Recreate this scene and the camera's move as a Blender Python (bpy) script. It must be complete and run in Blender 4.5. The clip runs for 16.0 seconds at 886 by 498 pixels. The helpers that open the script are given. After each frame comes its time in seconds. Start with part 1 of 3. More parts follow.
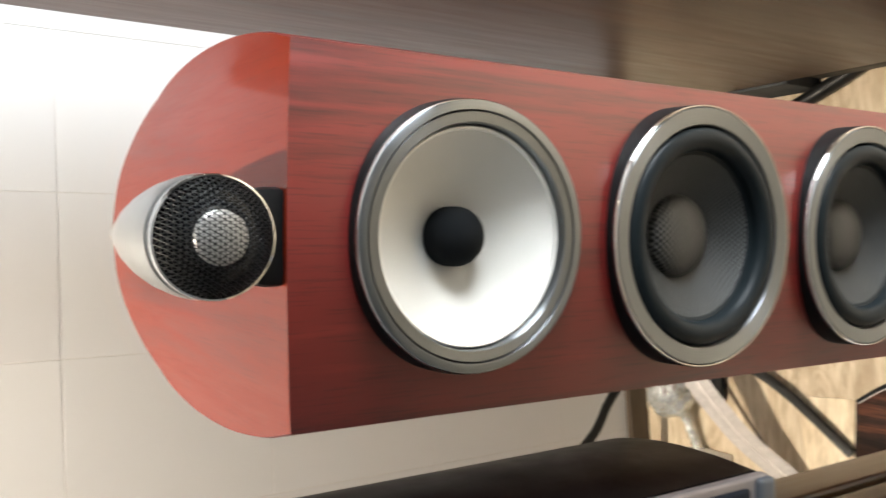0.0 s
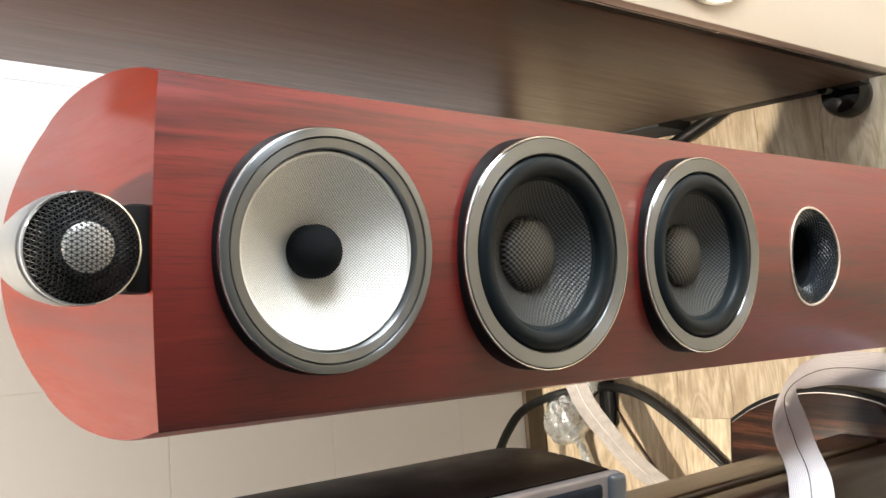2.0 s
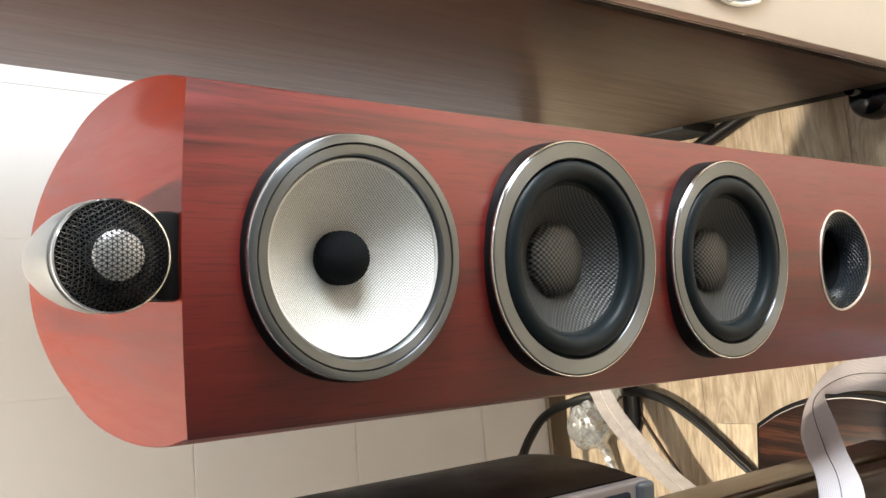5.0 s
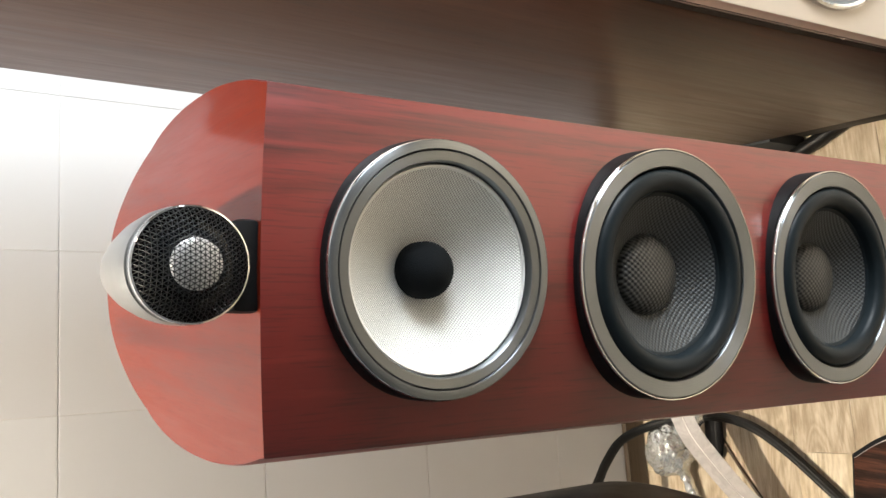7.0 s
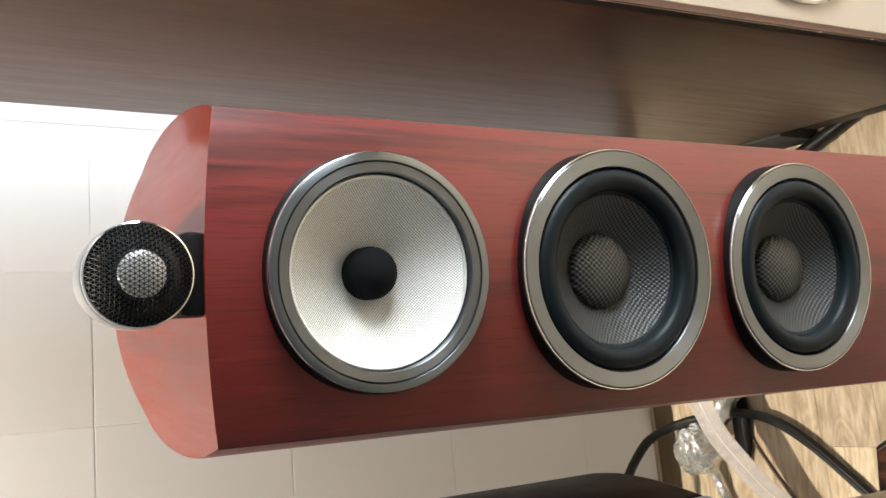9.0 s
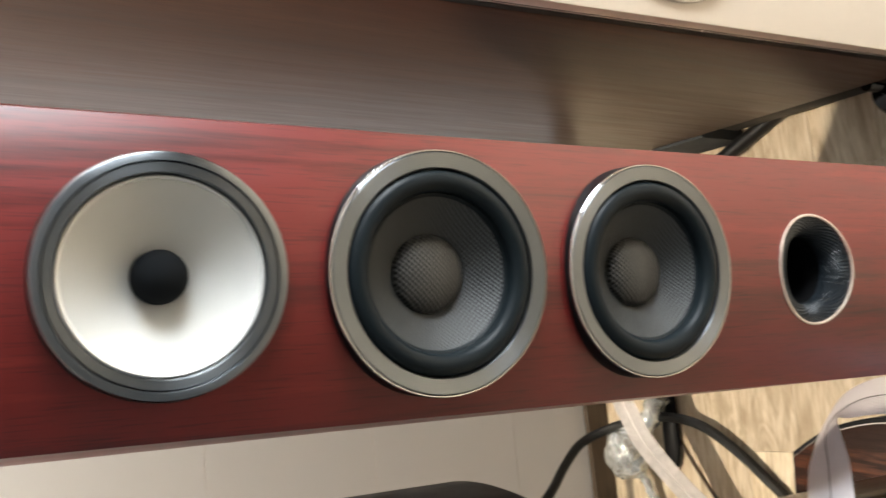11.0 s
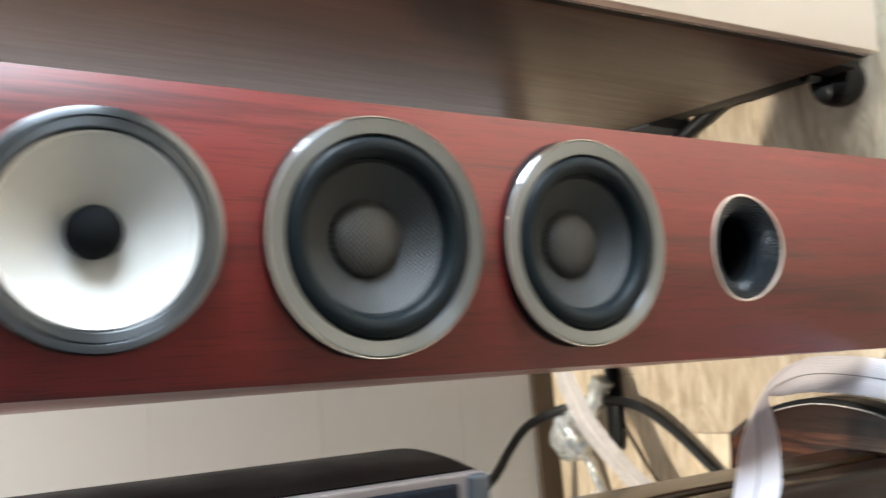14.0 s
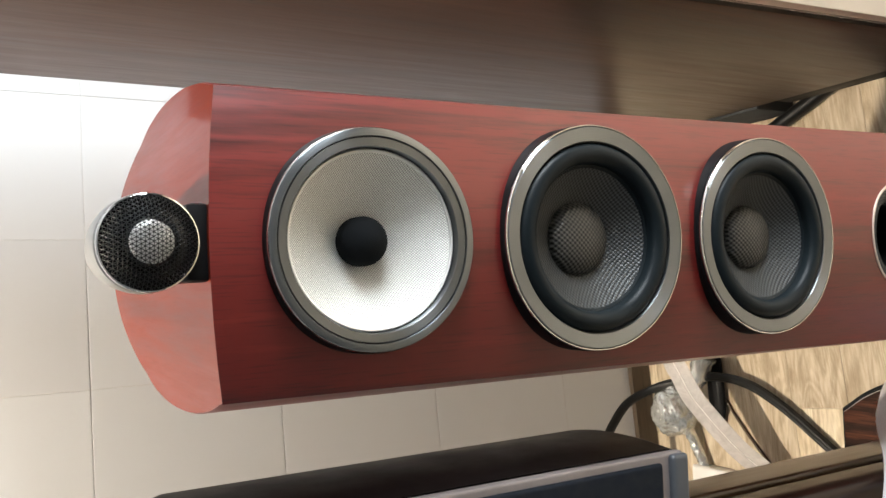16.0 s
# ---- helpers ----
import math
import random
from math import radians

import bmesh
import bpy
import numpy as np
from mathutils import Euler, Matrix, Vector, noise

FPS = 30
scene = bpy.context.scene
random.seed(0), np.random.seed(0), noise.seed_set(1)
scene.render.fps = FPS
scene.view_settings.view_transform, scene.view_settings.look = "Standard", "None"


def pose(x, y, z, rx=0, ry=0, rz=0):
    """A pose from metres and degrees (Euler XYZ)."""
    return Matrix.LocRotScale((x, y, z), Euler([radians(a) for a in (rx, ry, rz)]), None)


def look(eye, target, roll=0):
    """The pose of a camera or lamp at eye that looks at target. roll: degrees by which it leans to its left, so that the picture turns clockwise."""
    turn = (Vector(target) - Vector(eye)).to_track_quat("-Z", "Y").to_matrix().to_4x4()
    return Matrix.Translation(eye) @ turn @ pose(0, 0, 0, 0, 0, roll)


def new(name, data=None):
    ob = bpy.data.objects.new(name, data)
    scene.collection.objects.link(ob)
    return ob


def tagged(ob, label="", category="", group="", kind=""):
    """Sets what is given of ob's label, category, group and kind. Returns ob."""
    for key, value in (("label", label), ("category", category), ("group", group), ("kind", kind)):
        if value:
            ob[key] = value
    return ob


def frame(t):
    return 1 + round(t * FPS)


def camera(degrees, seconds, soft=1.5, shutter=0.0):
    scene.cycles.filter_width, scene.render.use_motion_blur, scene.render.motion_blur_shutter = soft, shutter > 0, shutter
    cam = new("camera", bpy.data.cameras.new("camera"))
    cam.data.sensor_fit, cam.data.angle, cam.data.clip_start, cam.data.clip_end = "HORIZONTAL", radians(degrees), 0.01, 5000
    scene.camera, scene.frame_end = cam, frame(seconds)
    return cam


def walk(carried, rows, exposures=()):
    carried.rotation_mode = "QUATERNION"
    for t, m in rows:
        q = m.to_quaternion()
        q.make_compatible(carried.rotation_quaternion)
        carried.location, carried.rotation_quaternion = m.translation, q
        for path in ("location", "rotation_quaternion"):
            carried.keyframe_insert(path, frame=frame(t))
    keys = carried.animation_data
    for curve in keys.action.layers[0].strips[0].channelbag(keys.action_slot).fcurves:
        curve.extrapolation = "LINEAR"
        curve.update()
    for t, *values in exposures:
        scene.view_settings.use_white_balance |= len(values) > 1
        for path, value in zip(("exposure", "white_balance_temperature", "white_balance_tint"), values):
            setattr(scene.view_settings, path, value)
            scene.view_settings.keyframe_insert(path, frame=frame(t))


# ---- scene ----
cam = camera(55.8, 16.0, shutter=0.5)
EXPOSURES = [(0, -0.14, 6500, 10), (1, -0.04, 6500, 10), (3, -0.03, 6500, 10), (4, -0.12, 6500, 10), (6.5, -0.20, 6450, 10), (7, -0.25, 6450, 10), (8, -0.25, 6450, 10), (10.5, -0.20, 6500, 10), (12, 0.0, 6300, 10), (13, -0.04, 5900, 8), (14, -0.04, 5950, 8), (14.5, -0.26, 6400, 9), (16, -0.31, 6450, 10)]
PATH = [
    (0, (0.005, -0.44, 1.429), (-0.044, 1.226, 0.323), -90.7),
    (0.5, (-0.01, -0.475, 1.451), (-0.016, 1.084, 0.199), -89.5),
    (1, (-0.021, -0.497, 1.457), (0.0, 1.061, 0.204), -89.7),
    (1.5, (-0.018, -0.514, 1.42), (0.032, 1.037, 0.16), -89.6),
    (2, (-0.018, -0.513, 1.429), (0.046, 1.039, 0.171), -89.2),
    (2.5, (-0.02, -0.509, 1.443), (0.046, 1.059, 0.203), -89.1),
    (3, (-0.015, -0.507, 1.441), (0.05, 1.067, 0.209), -89.4),
    (3.5, (-0.016, -0.5, 1.434), (0.043, 1.075, 0.203), -89.6),
    (4, (-0.013, -0.497, 1.446), (0.05, 1.076, 0.213), -89.4),
    (6.5, (-0.021, -0.525, 1.404), (0.091, 1.117, 0.269), -88.2),
    (7, (-0.019, -0.474, 1.423), (0.1, 1.199, 0.333), -88.0),
    (7.5, (-0.026, -0.466, 1.403), (0.098, 1.207, 0.314), -88.3),
    (8, (-0.019, -0.501, 1.395), (0.106, 1.171, 0.305), -88.9),
    (10.3, (-0.042, -0.594, 1.302), (0.141, 1.229, 0.498), -90.3),
    (10.5, (-0.042, -0.604, 1.286), (0.139, 1.208, 0.458), -90.3),
    (11, (-0.03, -0.601, 1.242), (0.117, 1.138, 0.267), -89.7),
    (11.5, (-0.037, -0.601, 1.207), (0.108, 1.086, 0.143), -89.8),
    (12, (-0.048, -0.61, 1.198), (0.095, 1.055, 0.1), -90.2),
    (12.5, (-0.037, -0.625, 1.149), (0.095, 0.99, -0.024), -90.6),
    (13, (-0.037, -0.636, 1.128), (0.082, 0.922, -0.121), -90.7),
    (13.5, (-0.036, -0.643, 1.142), (0.073, 0.929, -0.089), -90.3),
    (14, (-0.055, -0.619, 1.233), (0.077, 1.072, 0.174), -88.9),
    (14.5, (-0.045, -0.604, 1.361), (0.063, 1.151, 0.408), -90.1),
    (15, (-0.038, -0.591, 1.403), (0.06, 1.174, 0.468), -90.5),
    (15.5, (-0.034, -0.586, 1.397), (0.051, 1.162, 0.429), -90.8),
    (16, (-0.03, -0.586, 1.396), (0.039, 1.146, 0.398), -91.0),
]
walk(cam, [(t, look(eye, target, roll)) for t, eye, target, roll in PATH], EXPOSURES)

# ---- world, daylight and lamps ----
world = bpy.data.worlds.new("world")
scene.world = world
world.use_nodes = True
wn = world.node_tree
sky = wn.nodes.new("ShaderNodeTexSky")
sky.sky_type, sky.sun_disc = "NISHITA", False
sky.sun_elevation, sky.sun_rotation = radians(38), radians(150)
wn.nodes["Background"].inputs["Strength"].default_value = 0.10
wn.links.new(sky.outputs["Color"], wn.nodes["Background"].inputs["Color"])


def area_lamp(name, m, size_x, size_y, watts, colour):
    data = bpy.data.lights.new(name, "AREA")
    data.shape, data.size, data.size_y, data.energy, data.color = "RECTANGLE", size_x, size_y, watts, colour
    ob = new(name, data)
    ob.matrix_world = m
    return ob


WINDOW = (-1.65, -0.15, 0.85, 2.25, 2.6)  # y0, y1, z0, z1, x of the window in the east wall
area_lamp("window_daylight", look((2.57, -0.90, 1.55), (0.0, -0.90, 1.55)), 1.35, 1.45, 265, (0.90, 0.96, 1.0))
SPOTS = [(0.85, -0.75), (0.95, -1.7)]
for sx, sy in SPOTS:
    down = bpy.data.lights.new("ceiling_lamp", "SPOT")
    down.energy, down.color, down.spot_size, down.spot_blend, down.shadow_soft_size = 620, (1.0, 0.98, 0.95), radians(50), 1.0, 0.06
    new("ceiling_lamp", down).matrix_world = look((sx, sy, 2.60), (sx, sy + 0.001, 0))
WARM = (-0.355, 0.55)  # the warm spot above the wall side
spot = bpy.data.lights.new("warm_spot", "SPOT")
spot.energy, spot.color, spot.spot_size, spot.spot_blend, spot.shadow_soft_size = 330, (1.0, 0.87, 0.69), radians(77), 0.95, 0.03
new("warm_spot", spot).matrix_world = look((*WARM, 2.60), (-0.32, 0.50, 0))

# ---- materials ----


class Nodes:
    """A small helper round one node material."""

    def __init__(self, name):
        self.mat = bpy.data.materials.new(name)
        self.mat.use_nodes = True
        self.tree = self.mat.node_tree
        self.bsdf = self.tree.nodes["Principled BSDF"]

    def add(self, kind, **values):
        node = self.tree.nodes.new(kind)
        for key, value in values.items():
            setattr(node, key, value)
        return node

    def link(self, a, b):
        self.tree.links.new(a, b)

    def coords(self, scale, kind="Object", rotation=(0, 0, 0)):
        tc, mp = self.add("ShaderNodeTexCoord"), self.add("ShaderNodeMapping")
        mp.inputs["Scale"].default_value = scale
        mp.inputs["Rotation"].default_value = rotation
        self.link(tc.outputs[kind], mp.inputs["Vector"])
        return mp.outputs["Vector"]

    def noise(self, vector, scale=5.0, detail=6.0, rough=0.6, distortion=0.0):
        n = self.add("ShaderNodeTexNoise")
        n.inputs["Scale"].default_value, n.inputs["Detail"].default_value = scale, detail
        n.inputs["Roughness"].default_value, n.inputs["Distortion"].default_value = rough, distortion
        self.link(vector, n.inputs["Vector"])
        return n.outputs["Fac"]

    def ramp(self, fac, stops):
        r = self.add("ShaderNodeValToRGB")
        while len(r.color_ramp.elements) < len(stops):
            r.color_ramp.elements.new(0.5)
        for e, (at, c) in zip(r.color_ramp.elements, stops):
            e.position, e.color = at, (*c, 1)
        self.link(fac, r.inputs["Fac"])
        return r.outputs["Color"]

    def math(self, op, a, b=None):
        m = self.add("ShaderNodeMath", operation=op)
        for i, v in enumerate((a, b)):
            if v is None:
                continue
            if isinstance(v, (int, float)):
                m.inputs[i].default_value = v
            else:
                self.link(v, m.inputs[i])
        return m.outputs[0]

    def mix(self, fac, a, b, blend="MIX"):
        m = self.add("ShaderNodeMix", data_type="RGBA", blend_type=blend)
        for sock, v in ((m.inputs[0], fac), (m.inputs[6], a), (m.inputs[7], b)):
            if isinstance(v, (int, float)):
                sock.default_value = v
            elif isinstance(v, tuple):
                sock.default_value = (*v, 1)
            else:
                self.link(v, sock)
        return m.outputs[2]

    def set(self, **values):
        for key, v in values.items():
            sock = self.bsdf.inputs[key.replace("_", " ")]
            if isinstance(v, tuple):
                sock.default_value = (*v, 1) if len(v) == 3 else v
            elif isinstance(v, (int, float)):
                sock.default_value = v
            else:
                self.link(v, sock)
        return self

    def bump(self, height, strength=0.2, distance=0.001):
        b = self.add("ShaderNodeBump")
        b.inputs["Strength"].default_value, b.inputs["Distance"].default_value = strength, distance
        self.link(height, b.inputs["Height"])
        self.link(b.outputs["Normal"], self.bsdf.inputs["Normal"])
        return self


def plain(name, colour, rough, metal=0.0, vary=0.12, scale=18.0, bump=0.05, coat=0.0, spec=0.5):
    """A paint, plastic or metal with faint unevenness at two scales."""
    n = Nodes(name)
    v = n.coords((1, 1, 1))
    a, b = n.noise(v, scale, 5), n.noise(v, scale * 14, 3)
    both = n.math("ADD", n.math("MULTIPLY", a, 0.65), n.math("MULTIPLY", b, 0.35))
    dark = tuple(c * (1 - vary) for c in colour)
    lite = tuple(min(1, c * (1 + vary)) for c in colour)
    n.set(Base_Color=n.ramp(both, [(0.3, dark), (0.7, lite)]), Metallic=metal, Coat_Weight=coat, Coat_Roughness=0.1, Specular_IOR_Level=spec)
    n.set(Roughness=n.ramp(a, [(0.3, (rough * 0.85,) * 3), (0.7, (min(1, rough * 1.15),) * 3)]))
    return n.bump(b, bump, 0.0006).mat


def veneer(name, dark, mid, lite, along, rough, coat, coat_rough=0.12, pores=0.35, stretch=14.0, spec=0.35):
    """Wood veneer whose grain runs along one axis."""
    n = Nodes(name)
    sc = [stretch, stretch, stretch]
    sc[along] = 0.9
    v = n.coords(tuple(sc))
    wide = n.noise(v, 1.5, 3, 0.5, 0.4)
    fine = n.noise(v, 5.5, 8, 0.65, 0.3)
    fib = [620.0] * 3
    fib[along] = 28.0
    pore = n.noise(n.coords(tuple(fib)), 1.0, 2, 0.5)
    both = n.math("ADD", n.math("MULTIPLY", wide, 0.57), n.math("MULTIPLY", fine, 0.43))
    col = n.ramp(both, [(0.34, dark), (0.47, mid), (0.55, mid), (0.70, lite)])
    pit = n.ramp(pore, [(0.30, (1 - pores,) * 3), (0.46, (1, 1, 1))])
    n.set(Base_Color=n.mix(1.0, col, pit, "MULTIPLY"), Coat_Weight=coat, Coat_Roughness=coat_rough, Specular_IOR_Level=spec)
    n.set(Roughness=n.ramp(fine, [(0.3, (rough * 0.85,) * 3), (0.7, (rough * 1.2,) * 3)]))
    return n.bump(pore, 0.08, 0.0003).mat


def weave(name, dark, lite, pitch, rough, metal, depth):
    """Woven cone fabric: threads crossing in the plane of the driver."""
    n = Nodes(name)
    sep = n.add("ShaderNodeSeparateXYZ")
    n.link(n.coords((1, 1, 1)), sep.inputs[0])
    k = 2 * math.pi / pitch
    wob = n.math("MULTIPLY", n.noise(n.coords((1, 1, 1)), 90.0, 3), 1.2)
    sx = n.math("SINE", n.math("ADD", n.math("MULTIPLY", sep.outputs[0], k), wob))
    sz = n.math("SINE", n.math("ADD", n.math("MULTIPLY", sep.outputs[2], k), wob))
    w = n.math("ADD", n.math("MULTIPLY", n.math("MULTIPLY", sx, sz), 0.5), 0.5)
    n.set(Base_Color=n.ramp(w, [(0.15, dark), (0.85, lite)]), Roughness=rough, Metallic=metal)
    return n.bump(w, depth, 0.0006).mat


def brushed(name, colour, rough, aniso_scale=900.0):
    """Turned metal with fine circular lathe marks round the driver's axis."""
    n = Nodes(name)
    sep = n.add("ShaderNodeSeparateXYZ")
    n.link(n.coords((1, 1, 1)), sep.inputs[0])
    r = n.math("SQRT", n.math("ADD", n.math("MULTIPLY", sep.outputs[0], sep.outputs[0]), n.math("MULTIPLY", sep.outputs[2], sep.outputs[2])))
    comb = n.add("ShaderNodeCombineXYZ")
    n.link(n.math("MULTIPLY", r, aniso_scale), comb.inputs[0])
    lines = n.noise(comb.outputs[0], 1.0, 4, 0.7)
    n.set(Base_Color=n.ramp(lines, [(0.3, tuple(c * 0.82 for c in colour)), (0.7, colour)]), Metallic=1.0, Roughness=rough)
    n.set(Anisotropic=0.85, Anisotropic_Rotation=0.25)
    tan = n.add("ShaderNodeTangent", direction_type="RADIAL", axis="Y")
    n.link(tan.outputs[0], n.bsdf.inputs["Tangent"])
    return n.bump(lines, 0.06, 0.0002).mat


def floor_wood(name):
    """Laminate oak; the tone changes from plank to plank."""
    n = Nodes(name)
    info = n.add("ShaderNodeObjectInfo")
    tc, mp = n.add("ShaderNodeTexCoord"), n.add("ShaderNodeMapping")
    mp.inputs["Scale"].default_value = (2.3, 12, 12)
    off = n.add("ShaderNodeCombineXYZ")
    n.link(n.math("MULTIPLY", info.outputs["Random"], 37.0), off.inputs[0])
    n.link(n.math("MULTIPLY", info.outputs["Random"], 11.0), off.inputs[1])
    n.link(tc.outputs["Object"], mp.inputs["Vector"])
    n.link(off.outputs[0], mp.inputs["Location"])
    v = mp.outputs["Vector"]
    wide = n.noise(v, 1.2, 4, 0.55, 3.0)
    fine = n.noise(v, 7.0, 8, 0.75, 0.6)
    rings = n.math("MULTIPLY", n.math("SINE", n.math("MULTIPLY", n.noise(v, 0.75, 3, 0.45, 1.4), 85.0)), 0.5)
    pores = n.noise(n.coords((14, 420, 420)), 1.0, 3, 0.6)
    both = n.math("ADD", n.math("MULTIPLY", wide, 0.55), n.math("MULTIPLY", fine, 0.45))
    both = n.math("ADD", both, n.math("MULTIPLY", n.math("MULTIPLY", rings, n.math("MULTIPLY", wide, fine)), 0.34))
    both = n.math("ADD", both, n.math("MULTIPLY", n.math("SUBTRACT", pores, 0.5), 0.16))
    col = n.ramp(both, [(0.28, (0.27, 0.195, 0.125)), (0.42, (0.46, 0.365, 0.25)), (0.54, (0.62, 0.525, 0.39)), (0.70, (0.76, 0.68, 0.545))])
    tone = n.ramp(info.outputs["Random"], [(0.0, (0.74, 0.71, 0.69)), (0.5, (0.95, 0.94, 0.92)), (1.0, (1.15, 1.15, 1.12))])
    n.set(Base_Color=n.mix(1.0, col, tone, "MULTIPLY"), Roughness=n.ramp(fine, [(0.3, (0.34,) * 3), (0.7, (0.5,) * 3)]))
    return n.bump(fine, 0.12, 0.0008).mat


def wall_tile_material():
    n = Nodes("wall_tile")
    info = n.add("ShaderNodeObjectInfo")
    v = n.coords((1, 1, 1))
    a, b = n.noise(v, 9.0, 5), n.noise(v, 160.0, 4)
    tone = n.ramp(info.outputs["Random"], [(0.0, (0.585, 0.58, 0.585)), (1.0, (0.635, 0.635, 0.64))])
    n.set(Base_Color=n.mix(n.math("MULTIPLY", a, 0.25), tone, (0.53, 0.52, 0.515)), Roughness=0.45)
    return n.bump(n.math("ADD", a, n.math("MULTIPLY", b, 0.2)), 0.10, 0.002).mat


def plastic_film(name, tint, rough, metal, size, depth, through_part=0.0):
    """Thin shiny wrapping film with creases."""
    n = Nodes(name)
    v = n.coords((1, 1, 1))
    a, b = n.noise(v, size, 5, 0.6, 1.5), n.noise(v, size * 5, 3)
    n.set(Base_Color=n.ramp(a, [(0.3, tuple(c * 0.75 for c in tint)), (0.7, tint)]), Roughness=rough, Metallic=metal, Transmission_Weight=through_part, IOR=1.3)
    return n.bump(n.math("ADD", a, n.math("MULTIPLY", b, 0.25)), depth, 0.006).mat


def strap_material():
    """Woven polypropylene strap: fine ribs along its length."""
    n = Nodes("strap")
    tc = n.add("ShaderNodeTexCoord")
    sep = n.add("ShaderNodeSeparateXYZ")
    n.link(tc.outputs["UV"], sep.inputs[0])
    ribs = n.math("SINE", n.math("MULTIPLY", sep.outputs[0], 150.0))
    cross = n.math("SINE", n.math("MULTIPLY", sep.outputs[1], 2600.0))
    h = n.math("ADD", n.math("MULTIPLY", ribs, 0.5), n.math("MULTIPLY", cross, 0.09))
    n.set(Base_Color=n.ramp(h, [(0.1, (0.60, 0.57, 0.60)), (0.8, (0.78, 0.76, 0.79))]), Roughness=0.32, Subsurface_Weight=0.0, Sheen_Weight=0.1)
    return n.bump(h, 0.7, 0.0010).mat


M_RED = veneer("rosenut_veneer", (0.040, 0.0030, 0.0026), (0.142, 0.0100, 0.0080), (0.245, 0.025, 0.018), 2, 0.38, 0.42, 0.28, 0.34, 14.0, 0.45)
M_RED_TOP = veneer("rosenut_top_veneer", (0.075, 0.0064, 0.0022), (0.130, 0.0140, 0.0048), (0.180, 0.0250, 0.0090), 1, 0.42, 0.34, 0.13, 0.15, 10.0, 0.05)
M_WALNUT = veneer("walnut_veneer", (0.027, 0.0112, 0.0064), (0.057, 0.0250, 0.0145), (0.092, 0.045, 0.027), 2, 0.36, 0.06, 0.16, 0.4, 15.0, 0.28)
M_ROSEWOOD = veneer("gloss_rosewood", (0.005, 0.0026, 0.0018), (0.022, 0.009, 0.0055), (0.15, 0.048, 0.022), 1, 0.4, 0.4, 0.03, 0.3, 18.0, 0.08)
M_POST = veneer("gloss_rosewood_post", (0.005, 0.0026, 0.0018), (0.016, 0.0075, 0.0052), (0.07, 0.028, 0.016), 2, 0.4, 0.45, 0.04, 0.3, 18.0, 0.08)
M_COLUMN = veneer("stand_veneer", (0.030, 0.016, 0.007), (0.066, 0.038, 0.017), (0.095, 0.057, 0.028), 2, 0.32, 0.5, 0.10)
M_FLOOR = floor_wood("laminate_oak")
M_SKIRT = veneer("skirting_oak", (0.040, 0.027, 0.017), (0.072, 0.050, 0.032), (0.110, 0.080, 0.052), 0, 0.45, 0.2)
M_TILE = wall_tile_material()
M_GROUT = plain("tile_joint", (0.60, 0.585, 0.57), 0.85, bump=0.2)
# Unseen room walls, made dark grey so that little light bounces back.
M_DIMWALL = plain("dim_unseen_wall", (0.15, 0.15, 0.15), 0.8, vary=0.04, bump=0.15)
# The ceiling is out of view; its grey keeps the fill light down.
M_CEIL = plain("dim_unseen_ceiling", (0.36, 0.36, 0.36), 0.85, vary=0.03, bump=0.15)
M_FRAME = plain("window_frame_white", (0.8, 0.8, 0.8), 0.4, vary=0.03)
M_CHROME = plain("polished_chrome", (0.68, 0.67, 0.66), 0.08, 1.0, vary=0.03, bump=0.01)
M_GUN = brushed("turned_gunmetal", (0.232, 0.250, 0.270), 0.32)
M_GUN2 = brushed("turned_grey_metal", (0.225, 0.238, 0.250), 0.32)
M_BLACK = plain("black_plastic", (0.005, 0.005, 0.0055), 0.5, bump=0.1, spec=0.14)
M_GLOSSBLACK = plain("gloss_black", (0.003, 0.0035, 0.0045), 0.11, bump=0.02, spec=0.25)
M_RUBBER = plain("black_rubber", (0.0070, 0.0105, 0.0125), 0.40, vary=0.15, bump=0.08, spec=0.14)
M_CABLE = plain("cable_sheath", (0.0065, 0.0065, 0.0062), 0.38, vary=0.2, bump=0.08, spec=0.3)
M_FOAM = plain("black_foam", (0.006, 0.007, 0.008), 0.95, spec=0.1, bump=0.6, scale=60)
M_SILVERCONE = weave("silver_woven_cone", (0.34, 0.335, 0.31), (0.87, 0.865, 0.825), 0.0021, 0.42, 0.25, 0.9)
M_SILVERROLL = plain("silver_cone_edge", (0.78, 0.77, 0.74), 0.35, 0.5, vary=0.05)
M_CARBON = weave("carbon_woven_cone", (0.0015, 0.0018, 0.002), (0.066, 0.071, 0.072), 0.0040, 0.46, 0.12, 0.8)
M_CARBONCAP = weave("carbon_woven_cap", (0.002, 0.002, 0.002), (0.105, 0.100, 0.090), 0.0046, 0.38, 0.25, 1.0)
M_DIMPLE = plain("port_plastic", (0.010, 0.014, 0.018), 0.34, spec=0.45, bump=0.05)
M_PORTRING = plain("port_ring", (0.72, 0.63, 0.56), 0.35, 0.6, vary=0.05)
M_TAIL = plain("satin_grey_metal", (0.27, 0.27, 0.265), 0.36, 0.75, vary=0.05)
M_DOME = plain("silver_dome", (0.72, 0.72, 0.70), 0.35, 0.6, vary=0.05)
M_WIRE = plain("grille_wire", (0.006, 0.006, 0.006), 0.45, 0.4)
M_CHAMP = plain("champagne_panel", (0.56, 0.49, 0.41), 0.38, 0.15, vary=0.03, scale=6, coat=0.2)
M_CHAMPEDGE = plain("champagne_edge", (0.74, 0.70, 0.64), 0.25, 0.6, vary=0.03)
M_GREYCONE = plain("grey_cone", (0.16, 0.18, 0.20), 0.4, 0.2)
